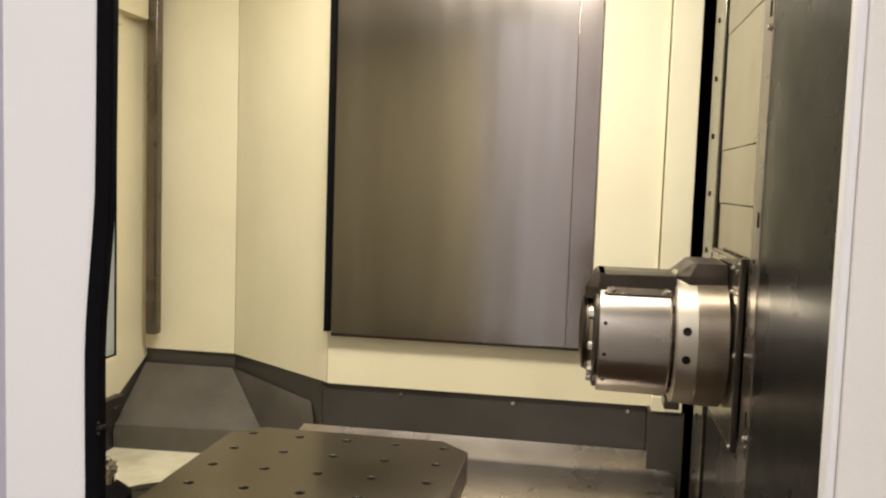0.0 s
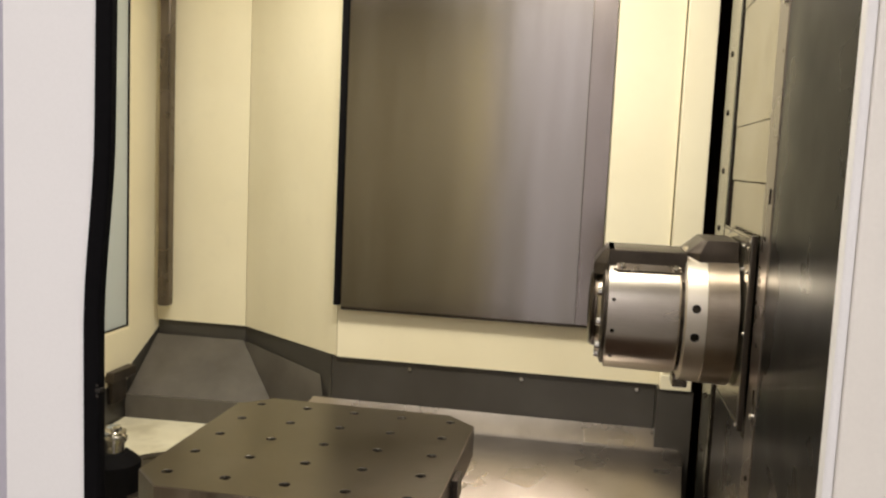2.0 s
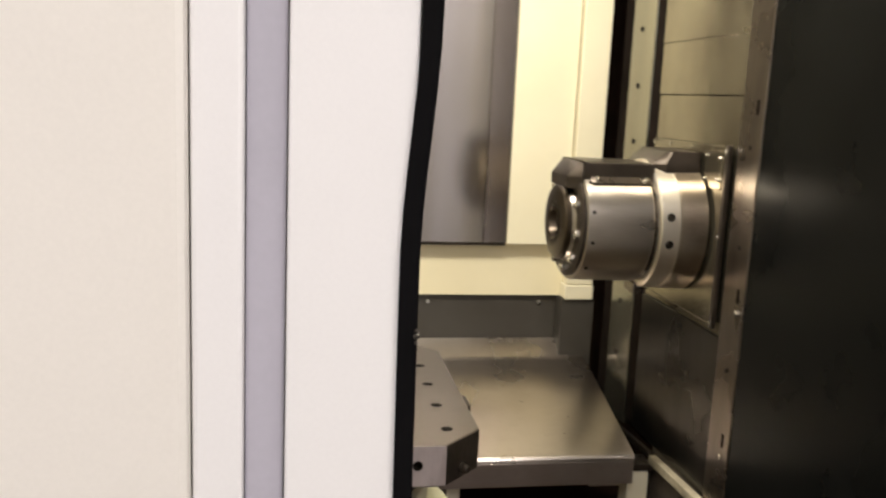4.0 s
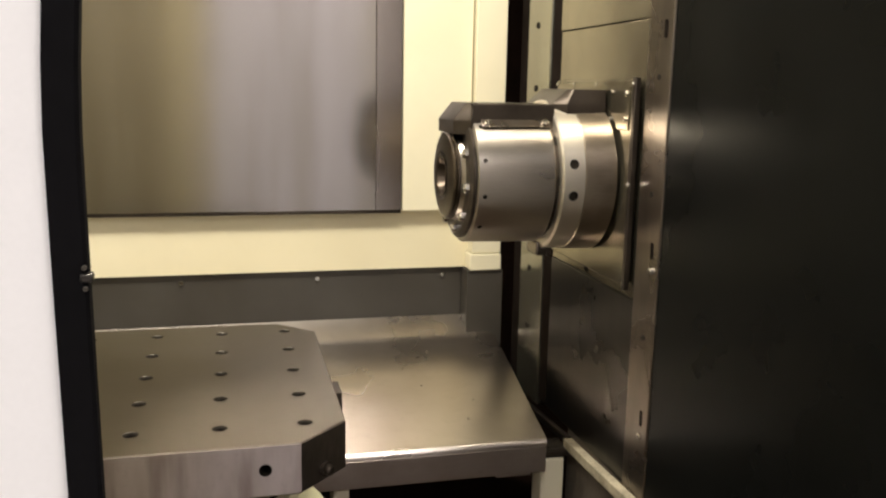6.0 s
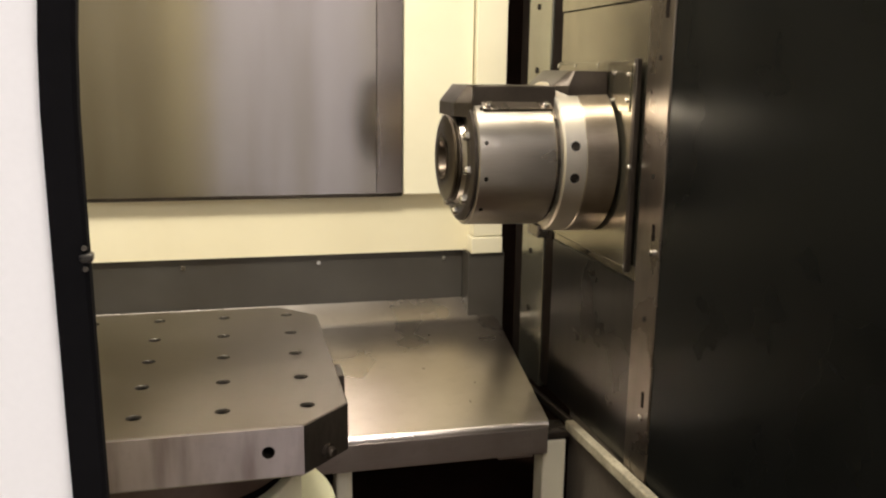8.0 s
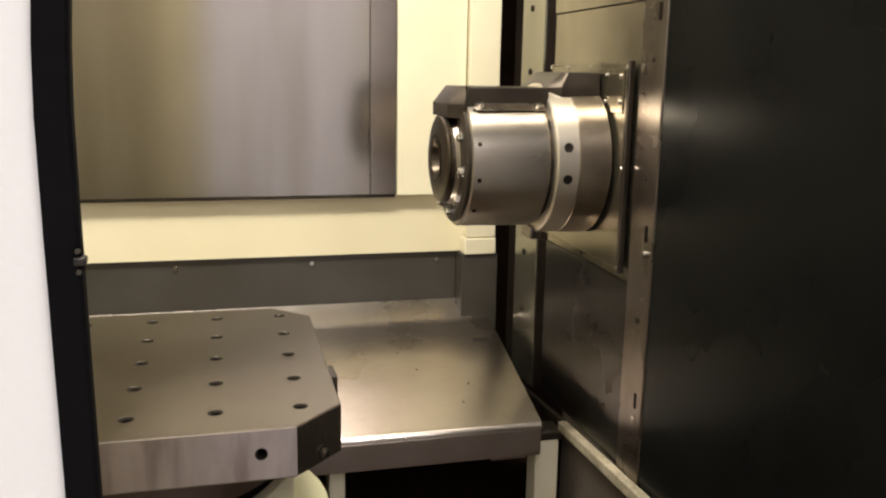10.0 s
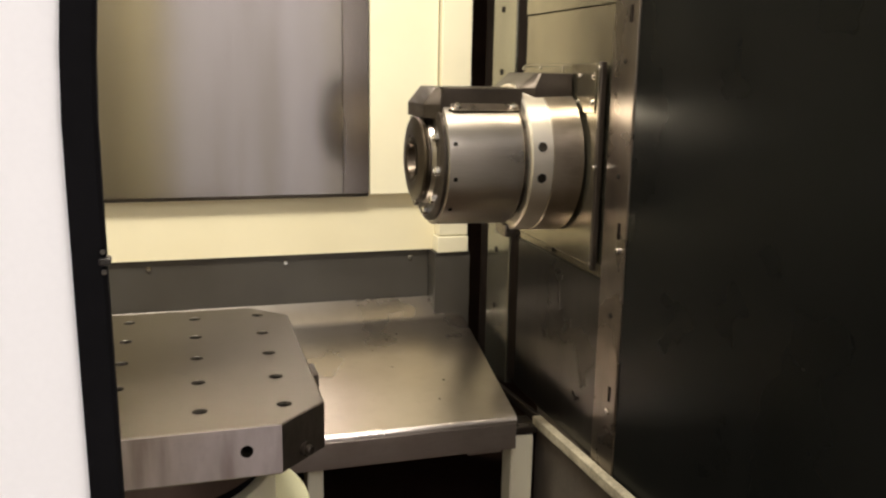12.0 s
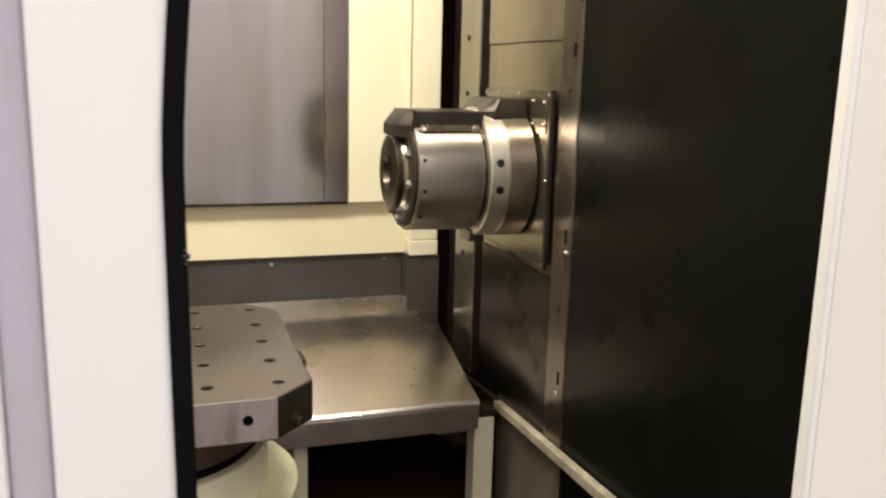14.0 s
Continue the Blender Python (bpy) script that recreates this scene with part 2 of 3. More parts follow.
def sheet_with_holes(outline, holes, radius, place, seg=20):
    """A flat outline with round holes through it; place turns (u, v) into a point."""
    bm = bmesh.new()
    edges = []
    for loop in [outline] + [[(u + radius * math.cos(2 * math.pi * i / seg), v + radius * math.sin(2 * math.pi * i / seg)) for i in range(seg)] for u, v in holes]:
        vs = [bm.verts.new(place(*p)) for p in loop]
        edges += [bm.edges.new((vs[i], vs[(i + 1) % len(vs)])) for i in range(len(vs))]
    bmesh.ops.triangle_fill(bm, use_beauty=True, use_dissolve=False, edges=edges)
    return bm


BASE = {}


def thing(name, at, label, category, group="", kind=""):
    ob = new(name)
    ob.location = at
    BASE[ob] = Vector(at)
    return tagged(ob, label, category, group, kind)


def mesh_of(name, bm, mat, smooth=True):
    me = bpy.data.meshes.new(name)
    bm.to_mesh(me)
    bm.free()
    me.materials.append(mat)
    if smooth:
        for p in me.polygons:
            p.use_smooth = True
        me.set_sharp_from_angle(angle=radians(20))
    return me


def part(name, bm, mat, parent, label=""):
    """One mesh under a thing or a part; the bmesh is in world metres."""
    base = BASE[parent]
    bmesh.ops.translate(bm, verts=bm.verts[:], vec=-base)
    ob = new(name, mesh_of(name, bm, mat))
    ob.parent = parent
    BASE[ob] = base
    return tagged(ob, label)


def shared(name, me, at, parent, turn=None):
    """A part on shared mesh data, at a world place."""
    ob = new(name, me)
    ob.parent = parent
    m = Matrix.Translation(Vector(at) - BASE[parent])
    ob.matrix_basis = m @ turn if turn else m
    BASE[ob] = BASE[parent]
    return ob


def structure(name, bm, mat, label, category):
    ob = new(name, mesh_of(name, bm, mat))
    BASE[ob] = Vector((0, 0, 0))
    return tagged(ob, label, category, kind="structure")


def screw_mesh(r, h, mat):
    """A cap screw with a sunk hexagon, standing along z from the origin."""
    bm = lathe([(0, r), (h * 0.85, r), (h, r * 0.86), (h, r * 0.5), (h * 0.45, r * 0.45), (h * 0.45, 0.0005)], (0, 0, 0), "z", 12)
    return mesh_of("screw", bm, mat)


TO_LEFT = Matrix.Rotation(radians(-90), 4, "Y")   # +z to -x
TO_FRONT = Matrix.Rotation(radians(90), 4, "X")   # +z to -y
SCREW_S = screw_mesh(0.0045, 0.004, CHROME)
SCREW_M = screw_mesh(0.0065, 0.006, CHROME)
SCREW_C = screw_mesh(0.0014, 0.0012, BOLT)
SCREW_D = screw_mesh(0.0075, 0.003, HOLE)
SCREW_K = screw_mesh(0.0050, 0.002, HOLE)

# ---- plan ----
YB = 1.2          # plane of the back wall
XC = 0.888        # plane of the column wall
YD = -0.60        # plane of the doors
TOP = 2.62        # under the machine roof

# ---- hall round the machine ----
structure("floor", box(-5, 5, -6, 3, -0.1, 0.0), CONCRETE, "grey concrete workshop floor", "floor")
structure("wall_south", box(-5, 5, -5.1, -5, 0, 4), HALL, "plain light grey workshop wall", "wall")
structure("wall_west", box(-5.1, -5, -6, 3, 0, 4), HALL, "plain light grey workshop wall", "wall")
structure("wall_east", box(5, 5.1, -6, 3, 0, 4), HALL, "plain light grey workshop wall", "wall")
structure("wall_north", box(-5, 5, 3, 3.1, 0, 4), HALL, "plain light grey workshop wall", "wall")
structure("ceiling", box(-5.1, 5.1, -6.1, 3.1, 4, 4.1), HALL, "plain light grey workshop ceiling", "ceiling")

# ---- machine enclosure ----
structure("ceiling_machine", box(-1.3, 1.5, -0.62, 1.9, TOP, TOP + 0.05), CREAM_PALE, "cream sheet steel machine roof", "ceiling")
structure("wall_back", prism([(-0.232, YB), (0.86, YB), (0.86, YB + 0.06), (-0.232, YB + 0.06)], "z", 0.975, TOP), CREAM,
          "cream painted steel back wall of the machine", "wall")
structure("wall_back_angled", prism([(-0.683, 1.528), (-0.234, YB), (-0.234, YB + 0.06), (-0.683, 1.588)], "z", 0.978, TOP), CREAM,
          "cream painted angled steel wall panel", "wall")
structure("wall_back_far", prism([(-1.035, 1.528), (-0.685, 1.528), (-0.685, 1.588), (-1.035, 1.588)], "z", 0.978, TOP), CREAM,
          "cream painted steel corner wall panel", "wall")
structure("wall_left", joined(box(-1.105, -1.035, -0.54, 0.25, 0.80, TOP), prism([(1.32, 0.836), (1.59, 0.975), (1.59, TOP), (1.32, TOP)], "x", -1.105, -1.035),
                              box(-1.105, -1.035, 0.25, 1.32, 0.80, 0.99), box(-1.105, -1.035, 0.25, 1.32, 2.16, TOP)), CREAM,
          "cream painted steel side wall with a window opening", "wall")
structure("wall_low_back", prism([(-0.25, YB + 0.012), (0.775, YB + 0.012), (0.775, YB + 0.07), (-0.25, YB + 0.07)], "z", 0.45, 0.973), GREY_LOW,
          "dark grey oily steel skirt under the back wall", "wall")
structure("wall_low_right", box(0.777, 0.88, 1.148, 1.26, 0.45, 0.973), GREY_LOW, "dark grey oily steel skirt beside the column", "wall")
structure("wall_low_angled", prism([(-0.683, 1.540), (-0.252, YB + 0.012), (-0.252, YB + 0.07), (-0.683, 1.60)], "z", 0.45, 0.976), GREY_LOW,
          "dark grey oily angled steel skirt", "wall")
structure("wall_low_far", prism([(-1.035, 1.540), (-0.685, 1.540), (-0.685, 1.60), (-1.035, 1.60)], "z", 0.45, 0.976), GREY_LOW,
          "dark grey oily corner steel skirt", "wall")
structure("wall_low_left", box(-1.104, -1.040, -0.54, 1.59, 0.3, 0.965), GREY_LOW, "dark grey oily steel skirt under the side wall", "wall")
# Added closing walls and sump floor, coloured dark for the cavity's shade.
structure("wall_outer_right", box(1.30, 1.36, -0.6, 1.9, 0.0, TOP), SUMP, "added dark inner wall behind the column, shade in its colour", "wall")
structure("wall_outer_back", box(-1.12, 1.36, 1.84, 1.9, 0.0, TOP), SUMP, "added dark inner wall behind the enclosure, shade in its colour", "wall")
structure("sump_floor", box(-1.05, 1.3, -0.55, 1.84, 0.28, 0.30), SUMP, "chip sump floor with shade in its dark colour", "floor")
structure("wall_left_outer", box(-1.12, -1.05, -0.6, 1.9, 0.0, 0.29), SUMP, "added dark lower wall, shade in its colour", "wall")

window = tagged(new("window_1"), "framed safety glass window in the cream side wall", "window", kind="structure")
BASE[window] = Vector((0, 0, 0))
part("pane", box(-1.048, -1.040, 0.25, 1.32, 0.99, 2.16), GLASS, window)
part("window_frame", joined(box(-1.034, -1.028, 0.22, 1.32, 0.845, 0.985, 0.003), box(-1.037, -1.020, 0.22, 1.33, 2.13, 2.19, 0.006),
                            box(-1.034, -1.020, 0.22, 0.25, 1.011, 2.165, 0.004)), CREAM, window)

part("gasket", joined(box(-1.0395, -1.0345, 1.3165, 1.3215, 0.99, 2.16), box(-1.0395, -1.0345, 0.25, 1.3165, 0.990, 0.995), box(-1.0395, -1.0345, 0.25, 1.3165, 2.155, 2.160)), RUBBER, window, "thin black gasket")
structure("wall_left_upper", box(-1.0345, -0.990, -0.52, 1.452, 2.170, TOP - 0.003, 0.002), CREAM, "cream painted overhanging upper side panel", "wall")

# ---- back wall fittings ----
shutter = thing("tool_changer_shutter", (0.185, YB, 1.142), "brushed stainless steel shutter on the cream back wall", "shutter")
part("panel", box(-0.215, 0.521, YB - 0.034, YB - 0.004, 1.145, TOP - 0.02, 0.001), STAINLESS, shutter)
part("edge_strip", box(0.5216, 0.591, YB - 0.0352, YB - 0.004, 1.145, TOP - 0.02, 0.001), STAINED, shutter, "stained stainless steel edge strip")
part("seal", box(-0.238, -0.217, YB - 0.040, YB - 0.004, 1.150, TOP - 0.02, 0.003), RUBBER, shutter, "black rubber seal")
part("bottom_lip", box(-0.215, 0.591, YB - 0.032, YB - 0.004, 1.136, 1.1445, 0.002), DARK_STEEL, shutter, "dark bottom edge")

cover = thing("wall_cover_panel", (0.69, YB, 1.14), "cream painted cover panel beside the stainless shutter", "panel")
part("sheet", box(0.594, 0.784, YB - 0.032, YB - 0.002, 1.141, TOP - 0.02, 0.003), CREAM_PALE, cover)

post = thing("corner_post", (0.82, 1.13, 0.98), "cream painted corner post with a stepped foot", "post")
part("shaft", box(0.788, 0.872, 1.146, YB - 0.003, 1.022, TOP - 0.02, 0.003), CREAM_PALE, post)
part("foot", box(0.782, 0.872, 1.140, YB - 0.003, 0.975, 1.020, 0.003), CREAM_PALE, post)

pole = thing("guide_pole", (-0.978, 1.478, 1.042), "grey steel guide pole in the cream corner", "pole")
part("pole_body", box(-1.000, -0.957, 1.455, 1.500, 1.042, TOP - 0.02, 0.008), COLUMN_EDGE, pole)

# ---- chip tray ----
tray = thing("chip_tray", (0.3, 0.85, 0.68), "worn sheet steel chip tray behind the pallet", "tray")
bm = bmesh.new()
fold = [((-0.48, 0.558, 0.720), (0.803, 0.558, 0.720)), ((-0.34, 1.135, 0.787), (0.860, 1.135, 0.787)), ((-0.31, YB + 0.008, 0.834), (0.776, YB + 0.008, 0.834))]
top = [[bm.verts.new(p) for p in row] for row in fold]
low = [[bm.verts.new((p[0], p[1], p[2] - 0.014)) for p in row] for row in fold]
for k in (0, 1):
    bm.faces.new((top[k][0], top[k][1], top[k + 1][1], top[k + 1][0]))
    bm.faces.new((low[k][0], low[k + 1][0], low[k + 1][1], low[k][1]))
    bm.faces.new((top[k][0], top[k + 1][0], low[k + 1][0], low[k][0]))
    bm.faces.new((top[k][1], low[k][1], low[k + 1][1], top[k + 1][1]))
bm.faces.new((top[0][0], low[0][0], low[0][1], top[0][1]))
bm.faces.new((top[2][0], top[2][1], low[2][1], low[2][0]))
bmesh.ops.recalc_face_normals(bm, faces=bm.faces[:])
bm.edges.ensure_lookup_table()
bend = [e for e in bm.edges if {v for v in e.verts} == {top[1][0], top[1][1]}]
soft = [e for e in bm.edges if {v for v in e.verts} == {top[0][0], top[0][1]}]
bmesh.ops.bevel(bm, geom=soft, offset=0.011, segments=4, affect="EDGES", profile=0.5)
bmesh.ops.bevel(bm, geom=[e for e in bend if e.is_valid], offset=0.014, segments=4, affect="EDGES", profile=0.5)
part("sheet", bm, TRAY, tray)
part("front_lip", box(0.262, 0.802, 0.5565, 0.568, 0.645, 0.706, 0.002), LIP, tray, "dull grey front lip")
part("lip_tab", box(0.690, 0.770, 0.5625, 0.5685, 0.638, 0.6445, 0.001), TRAY, tray)
for k, (x, y, z, a) in enumerate(((0.609, 1.018, 0.7736, 20), (0.654, 0.671, 0.7333, 75), (0.585, 0.850, 0.7541, 140), (0.690, 0.760, 0.7437, 40))):
    chip = tagged(new("metal_chip", mesh_of("metal_chip", prism([(-0.004, -0.001), (0.001, -0.0022), (0.005, 0.0), (0.0, 0.002)], "z", 0.0, 0.0018), CHROME, False)),
                  "tiny bright steel chip lying on the tray", "chip", "metal chips on the tray")
    chip.matrix_basis = Matrix.Translation((x, y, z)) @ Matrix.Rotation(radians(a), 4, "Z")

rng = random.Random(4)
for k in range(9):
    x, y, a = 0.818 + 0.045 * rng.random(), 0.605 + 0.055 * rng.random(), 360 * rng.random()
    size = 0.7 + 0.9 * rng.random()
    chip = tagged(new("metal_chip", mesh_of("metal_chip", prism([(-0.006 * size, -0.001), (0.001, -0.0026 * size), (0.007 * size, 0.0), (0.0, 0.0022 * size)], "z", 0.0, 0.0022), CHROME, False)),
                  "bright curled steel chip lying on the oily clamp block", "chip", "metal chips on the clamp block")
    chip.matrix_basis = Matrix.Translation((x, y, 0.6742)) @ Matrix.Rotation(radians(a), 4, "Z")

def slab(points, drop):
    """A plate with the given corners as its top, of even thickness downwards."""
    bm = bmesh.new()
    up = [bm.verts.new(p) for p in points]
    dn = [bm.verts.new((p[0], p[1], p[2] - drop)) for p in points]
    bm.faces.new(up)
    bm.faces.new(dn[::-1])
    for i in range(len(points)):
        bm.faces.new((up[i], dn[i], dn[(i + 1) % len(points)], up[(i + 1) % len(points)]))
    bmesh.ops.recalc_face_normals(bm, faces=bm.faces[:])
    return bm


chute = thing("chip_chute", (-0.75, 1.35, 0.6), "dark grey sloping chip chute in the corner", "chute")
part("slope", slab([(-1.030, 1.31, 0.750), (-0.50, 1.34, 0.750), (-0.69, 1.525, 0.925), (-1.030, 1.520, 0.925)], 0.015), CHUTE, chute)
part("side_slope", slab([(-0.498, 1.34, 0.750), (-0.27, 1.205, 0.790), (-0.30, YB + 0.045, 0.90), (-0.68, 1.52, 0.925)], 0.015), CHUTE, chute)
part("front_drop", slab([(-1.030, 1.295, 0.750), (-0.50, 1.325, 0.750), (-0.50, 1.339, 0.750), (-1.030, 1.309, 0.750)], 0.10), CHUTE, chute)
gutter = thing("chip_gutter", (-0.8, 0.9, 0.6), "pale cream sheet steel gutter in front of the chute", "gutter")
part("sheet", slab([(-1.030, 0.45, 0.640), (-0.49, 0.45, 0.640), (-0.49, 1.325, 0.668), (-1.030, 1.294, 0.668)], 0.012), GUTTER, gutter)
bracket = thing("window_bracket", (-1.03, 1.22, 0.82), "black steel bracket under the side window", "bracket")
part("block", box(-1.034, -0.998, 1.17, 1.315, 0.820, 0.856, 0.006), DARK_STEEL, bracket)
part("foot", box(-1.034, -1.015, 1.19, 1.28, 0.74, 0.819, 0.004), DARK_STEEL, bracket)
probe = thing("tool_probe", (-0.685, 0.645, 0.652), "small steel measuring probe on a black stand", "probe")
part("stand", lathe([(0.652, 0.075), (0.770, 0.072), (0.784, 0.058), (0.798, 0.040)], (-0.685, 0.645, 0), "z", 32), RUBBER, probe, "black stand")
part("body", lathe([(0.798, 0.031), (0.826, 0.031), (0.828, 0.037), (0.838, 0.037), (0.840, 0.027), (0.848, 0.034), (0.854, 0.034), (0.856, 0.022), (0.866, 0.020), (0.870, 0.012)], (-0.685, 0.645, 0), "z", 24), CHROME, probe, "bright steel body")
disc = thing("round_cover", (-0.60, 0.84, 0.66), "black round steel cover beside the rotary table", "cover")
part("plate", lathe([(0.662, 0.185), (0.690, 0.185), (0.694, 0.180)], (-0.60, 0.79, 0), "z", 48), DARK_STEEL, disc)
part("rim", lathe([(0.6945, 0.12), (0.705, 0.12), (0.707, 0.115)], (-0.60, 0.79, 0), "z", 48), PLATE, disc)

leg = thing("tray_post", (0.83, 0.53, 0.3), "cream painted steel post beside the chip tray", "post")
part("post_body", box(0.808, 0.864, 0.60, 0.66, 0.30, 0.655, 0.006), CREAM_PALE, leg)
leg3 = thing("tray_post", (0.872, 0.62, 0.3), "narrow cream painted steel post beside the chip tray", "post")
part("post_body", box(0.868, 0.886, 0.66, 0.70, 0.42, 0.655, 0.003), CREAM_PALE, leg3)
leg2 = thing("tray_post", (0.36, 0.53, 0.3), "cream painted steel post under the chip tray", "post")
part("post_body", box(0.338, 0.374, 0.60, 0.66, 0.30, 0.700, 0.006), CREAM_PALE, leg2)

# ---- pallet ----
PX, PY, PZ = -0.004, 0.363, 0.980     # middle of the pallet's top
PITCH, HALF, NEAR, THICK, C = 0.1233, 0.307, 0.322, 0.079, 0.072
pallet = thing("pallet", (PX, PY, PZ - THICK), "ground steel machining pallet with tapped holes", "pallet")
out = [(PX + u, PY + v) for u, v in ((-HALF, C - NEAR), (C - HALF, -NEAR), (HALF - C, -NEAR), (HALF, C - NEAR), (HALF, HALF - C), (HALF - C, HALF), (C - HALF, HALF), (-HALF, HALF - C))]
grid = [(PX + PITCH * i, PY + PITCH * j) for i in range(-2, 3) for j in range(-2, 3)]
E2 = 0.0018
inner = [(PX + (u - PX) * (1 - E2 / HALF), PY + (v - PY) * (1 - E2 / HALF)) for u, v in out]
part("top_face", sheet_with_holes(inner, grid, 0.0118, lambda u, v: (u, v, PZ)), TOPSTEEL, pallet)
bm = bmesh.new()
r0 = [bm.verts.new((u, v, PZ)) for u, v in inner]
r1 = [bm.verts.new((u, v, PZ - E2)) for u, v in out]
r2 = [bm.verts.new((u, v, PZ - THICK + 0.004)) for u, v in out]
r3 = [bm.verts.new((PX + (u - PX) * 0.985, PY + (v - PY) * 0.985, PZ - THICK)) for u, v in out]
for a, b in ((r0, r1), (r1, r2), (r2, r3)):
    for i in range(8):
        if a is r1 and i == 1:
            continue
        bm.faces.new((a[i], a[(i + 1) % 8], b[(i + 1) % 8], b[i]))
bm.faces.new(r3)
bmesh.ops.recalc_face_normals(bm, faces=bm.faces[:])
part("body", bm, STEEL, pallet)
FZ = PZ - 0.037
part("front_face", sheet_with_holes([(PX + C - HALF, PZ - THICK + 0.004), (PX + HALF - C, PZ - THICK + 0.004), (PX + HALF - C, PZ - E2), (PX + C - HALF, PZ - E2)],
                                    [(PX + 0.185, FZ), (PX - 0.185, FZ)], 0.0092, lambda u, v: (u, PY - NEAR, v)), LIT_FACE, pallet)
bush = mesh_of("threaded_hole", lathe([(-0.0009, 0.0112), (-0.0040, 0.0090), (-0.030, 0.0084), (-0.030, 0.0004)], (0, 0, 0), "z", 20, True), HOLE)
lip = mesh_of("chamfer", lathe([(-0.0003, 0.0119), (-0.0010, 0.0111)], (0, 0, 0), "z", 20, True, False), BOLT)
bore = mesh_of("bore", lathe([(-0.0003, 0.0093), (-0.005, 0.0086), (-0.036, 0.0086), (-0.036, 0.0004)], (0, 0, 0), "z", 20, True), HOLE)
for u, v in grid:
    shared("threaded_hole", bush, (u, v, PZ), pallet)
    shared("chamfer", lip, (u, v, PZ), pallet)
for u in (0.185, -0.185):
    shared("bore", bore, (PX + u, PY - NEAR, FZ), pallet, TO_FRONT)
part("side_clamp", box(PX + HALF, PX + HALF + 0.014, PY - 0.10, PY - 0.04, PZ - 0.060, PZ - 0.012, 0.002), DARK_STEEL, pallet, "dark steel side stop")
side_bolt = mesh_of("side_bolt", lathe([(0, 0.011), (0.005, 0.011), (0.006, 0.008), (0.012, 0.008), (0.014, 0.006)], (0, 0, 0), "z", 16), DARK_STEEL)
shared("side_bolt", side_bolt, (PX + HALF - C / 2, PY - NEAR + C / 2, PZ - 0.058), pallet, Matrix.Rotation(radians(45), 4, "Z") @ TO_FRONT)

TZ = PZ - THICK
table = thing("rotary_table", (PX, PY, 0.3), "round rotary table with a pale yellow flange under the pallet", "table")
part("neck", lathe([(0.815, 0.244), (0.818, 0.249), (TZ - 0.001, 0.249)], (PX, PY, 0), "z", 96), NECK, table, "oily brown turned neck")
# Shaded opening between neck and ring, drawn as a black band.
part("gap_shade_band", lathe([(0.791, 0.232), (0.797, 0.238), (0.803, 0.230), (0.8145, 0.236)], (PX, PY, 0), "z", 96), RUBBER, table, "black band standing in for the shaded gap")
part("ring", lathe([(0.7010, 0.252), (0.787, 0.252), (0.790, 0.249)], (PX, PY, 0), "z", 96), CREAM_PALE, table, "pale painted ring")
part("flange", lathe([(0.676, 0.310), (0.680, 0.314), (0.6965, 0.314), (0.7002, 0.310)], (PX, PY, 0), "z", 128), TABLE_PAINT, table, "pale yellow round flange")
part("base", lathe([(0.30, 0.296), (0.6755, 0.296)], (PX, PY, 0), "z", 96), CREAM_PALE, table, "pale painted base")

# ---- column wall with spindle ----
YE = 0.272       # front edge of the column on its slide
YS, ZS = 0.582, 1.300
col = thing("column_cover", (XC, 0.5, 0.69), "oily grey steel column cover with overlapping slide panels", "cover")
edge_plate = part("edge_plate", box(XC, XC + 0.03, YE, YE + 0.091, 0.70, TOP - 0.03, 0.003), COLUMN_EDGE, col, "worn brown-grey steel edge plate")
# Dark reflection low on the column is put into this darker sheet.
part("dark_mirrored_panel", box(XC + 0.004, XC + 0.03, YE + 0.092, YE + 0.535, 0.70, ZS - 0.222, 0.002), PLATE, col)
for z0, z1, out_by in ((ZS - 0.2215, ZS + 0.305, 0.007), (ZS + 0.307, ZS + 0.435, 0.004), (ZS + 0.436, ZS + 0.72, 0.003), (ZS + 0.721, ZS + 1.0, 0.002), (ZS + 1.001, TOP - 0.03, 0.001)):
    part("slide_panel", box(XC + out_by, XC + 0.03, YE + 0.092, YE + 0.535, z0, z1, 0.0012), SLIDE, col)
# Dark filler strip: the groove's shade is put into its colour.
part("groove_shade", box(XC + 0.006, XC + 0.034, YE + 0.5365, YE + 0.588, 0.70, TOP - 0.03), VOID, col)
side_panel = part("side_panel", box(XC, XC + 0.03, YE + 0.590, 1.022, 0.68, TOP - 0.03, 0.003), COLUMN, col)
# Shade of the gap beside the post, drawn as a dark strip.
part("gap_shade_strip", box(XC + 0.024, XC + 0.036, 1.023, 1.146, 0.66, TOP - 0.03), VOID, col)
for k in range(10):
    shared("hole", SCREW_D, (XC, YE + 0.680, 0.868 + 0.152 * k), side_panel, TO_LEFT)
for z in (0.83, 1.151, 1.95):
    shared("screw", SCREW_M, (XC, YE + 0.024, z), edge_plate, TO_LEFT)
for z in (0.865, 1.188, 1.583, 1.985):
    part("latch_slot", box(XC - 0.0015, XC + 0.001, YE + 0.022, YE + 0.030, z - 0.015, z + 0.015), VOID, edge_plate)
for z in (1.02, 1.29, 1.50):
    shared("hole", SCREW_K, (XC, YE + 0.040, z), edge_plate, TO_LEFT)
shared("hole", SCREW_D, (XC + 0.007, YS + 0.020, ZS - 0.207), col, TO_LEFT)

bell = thing("black_side_panel", (XC, -0.33, 0.5), "black glossy side panel between column and door frame", "panel")
part("sheet", box(XC + 0.002, XC + 0.03, -0.530, YE - 0.002, 0.40, TOP - 0.01, 0.002), BLACK, bell)
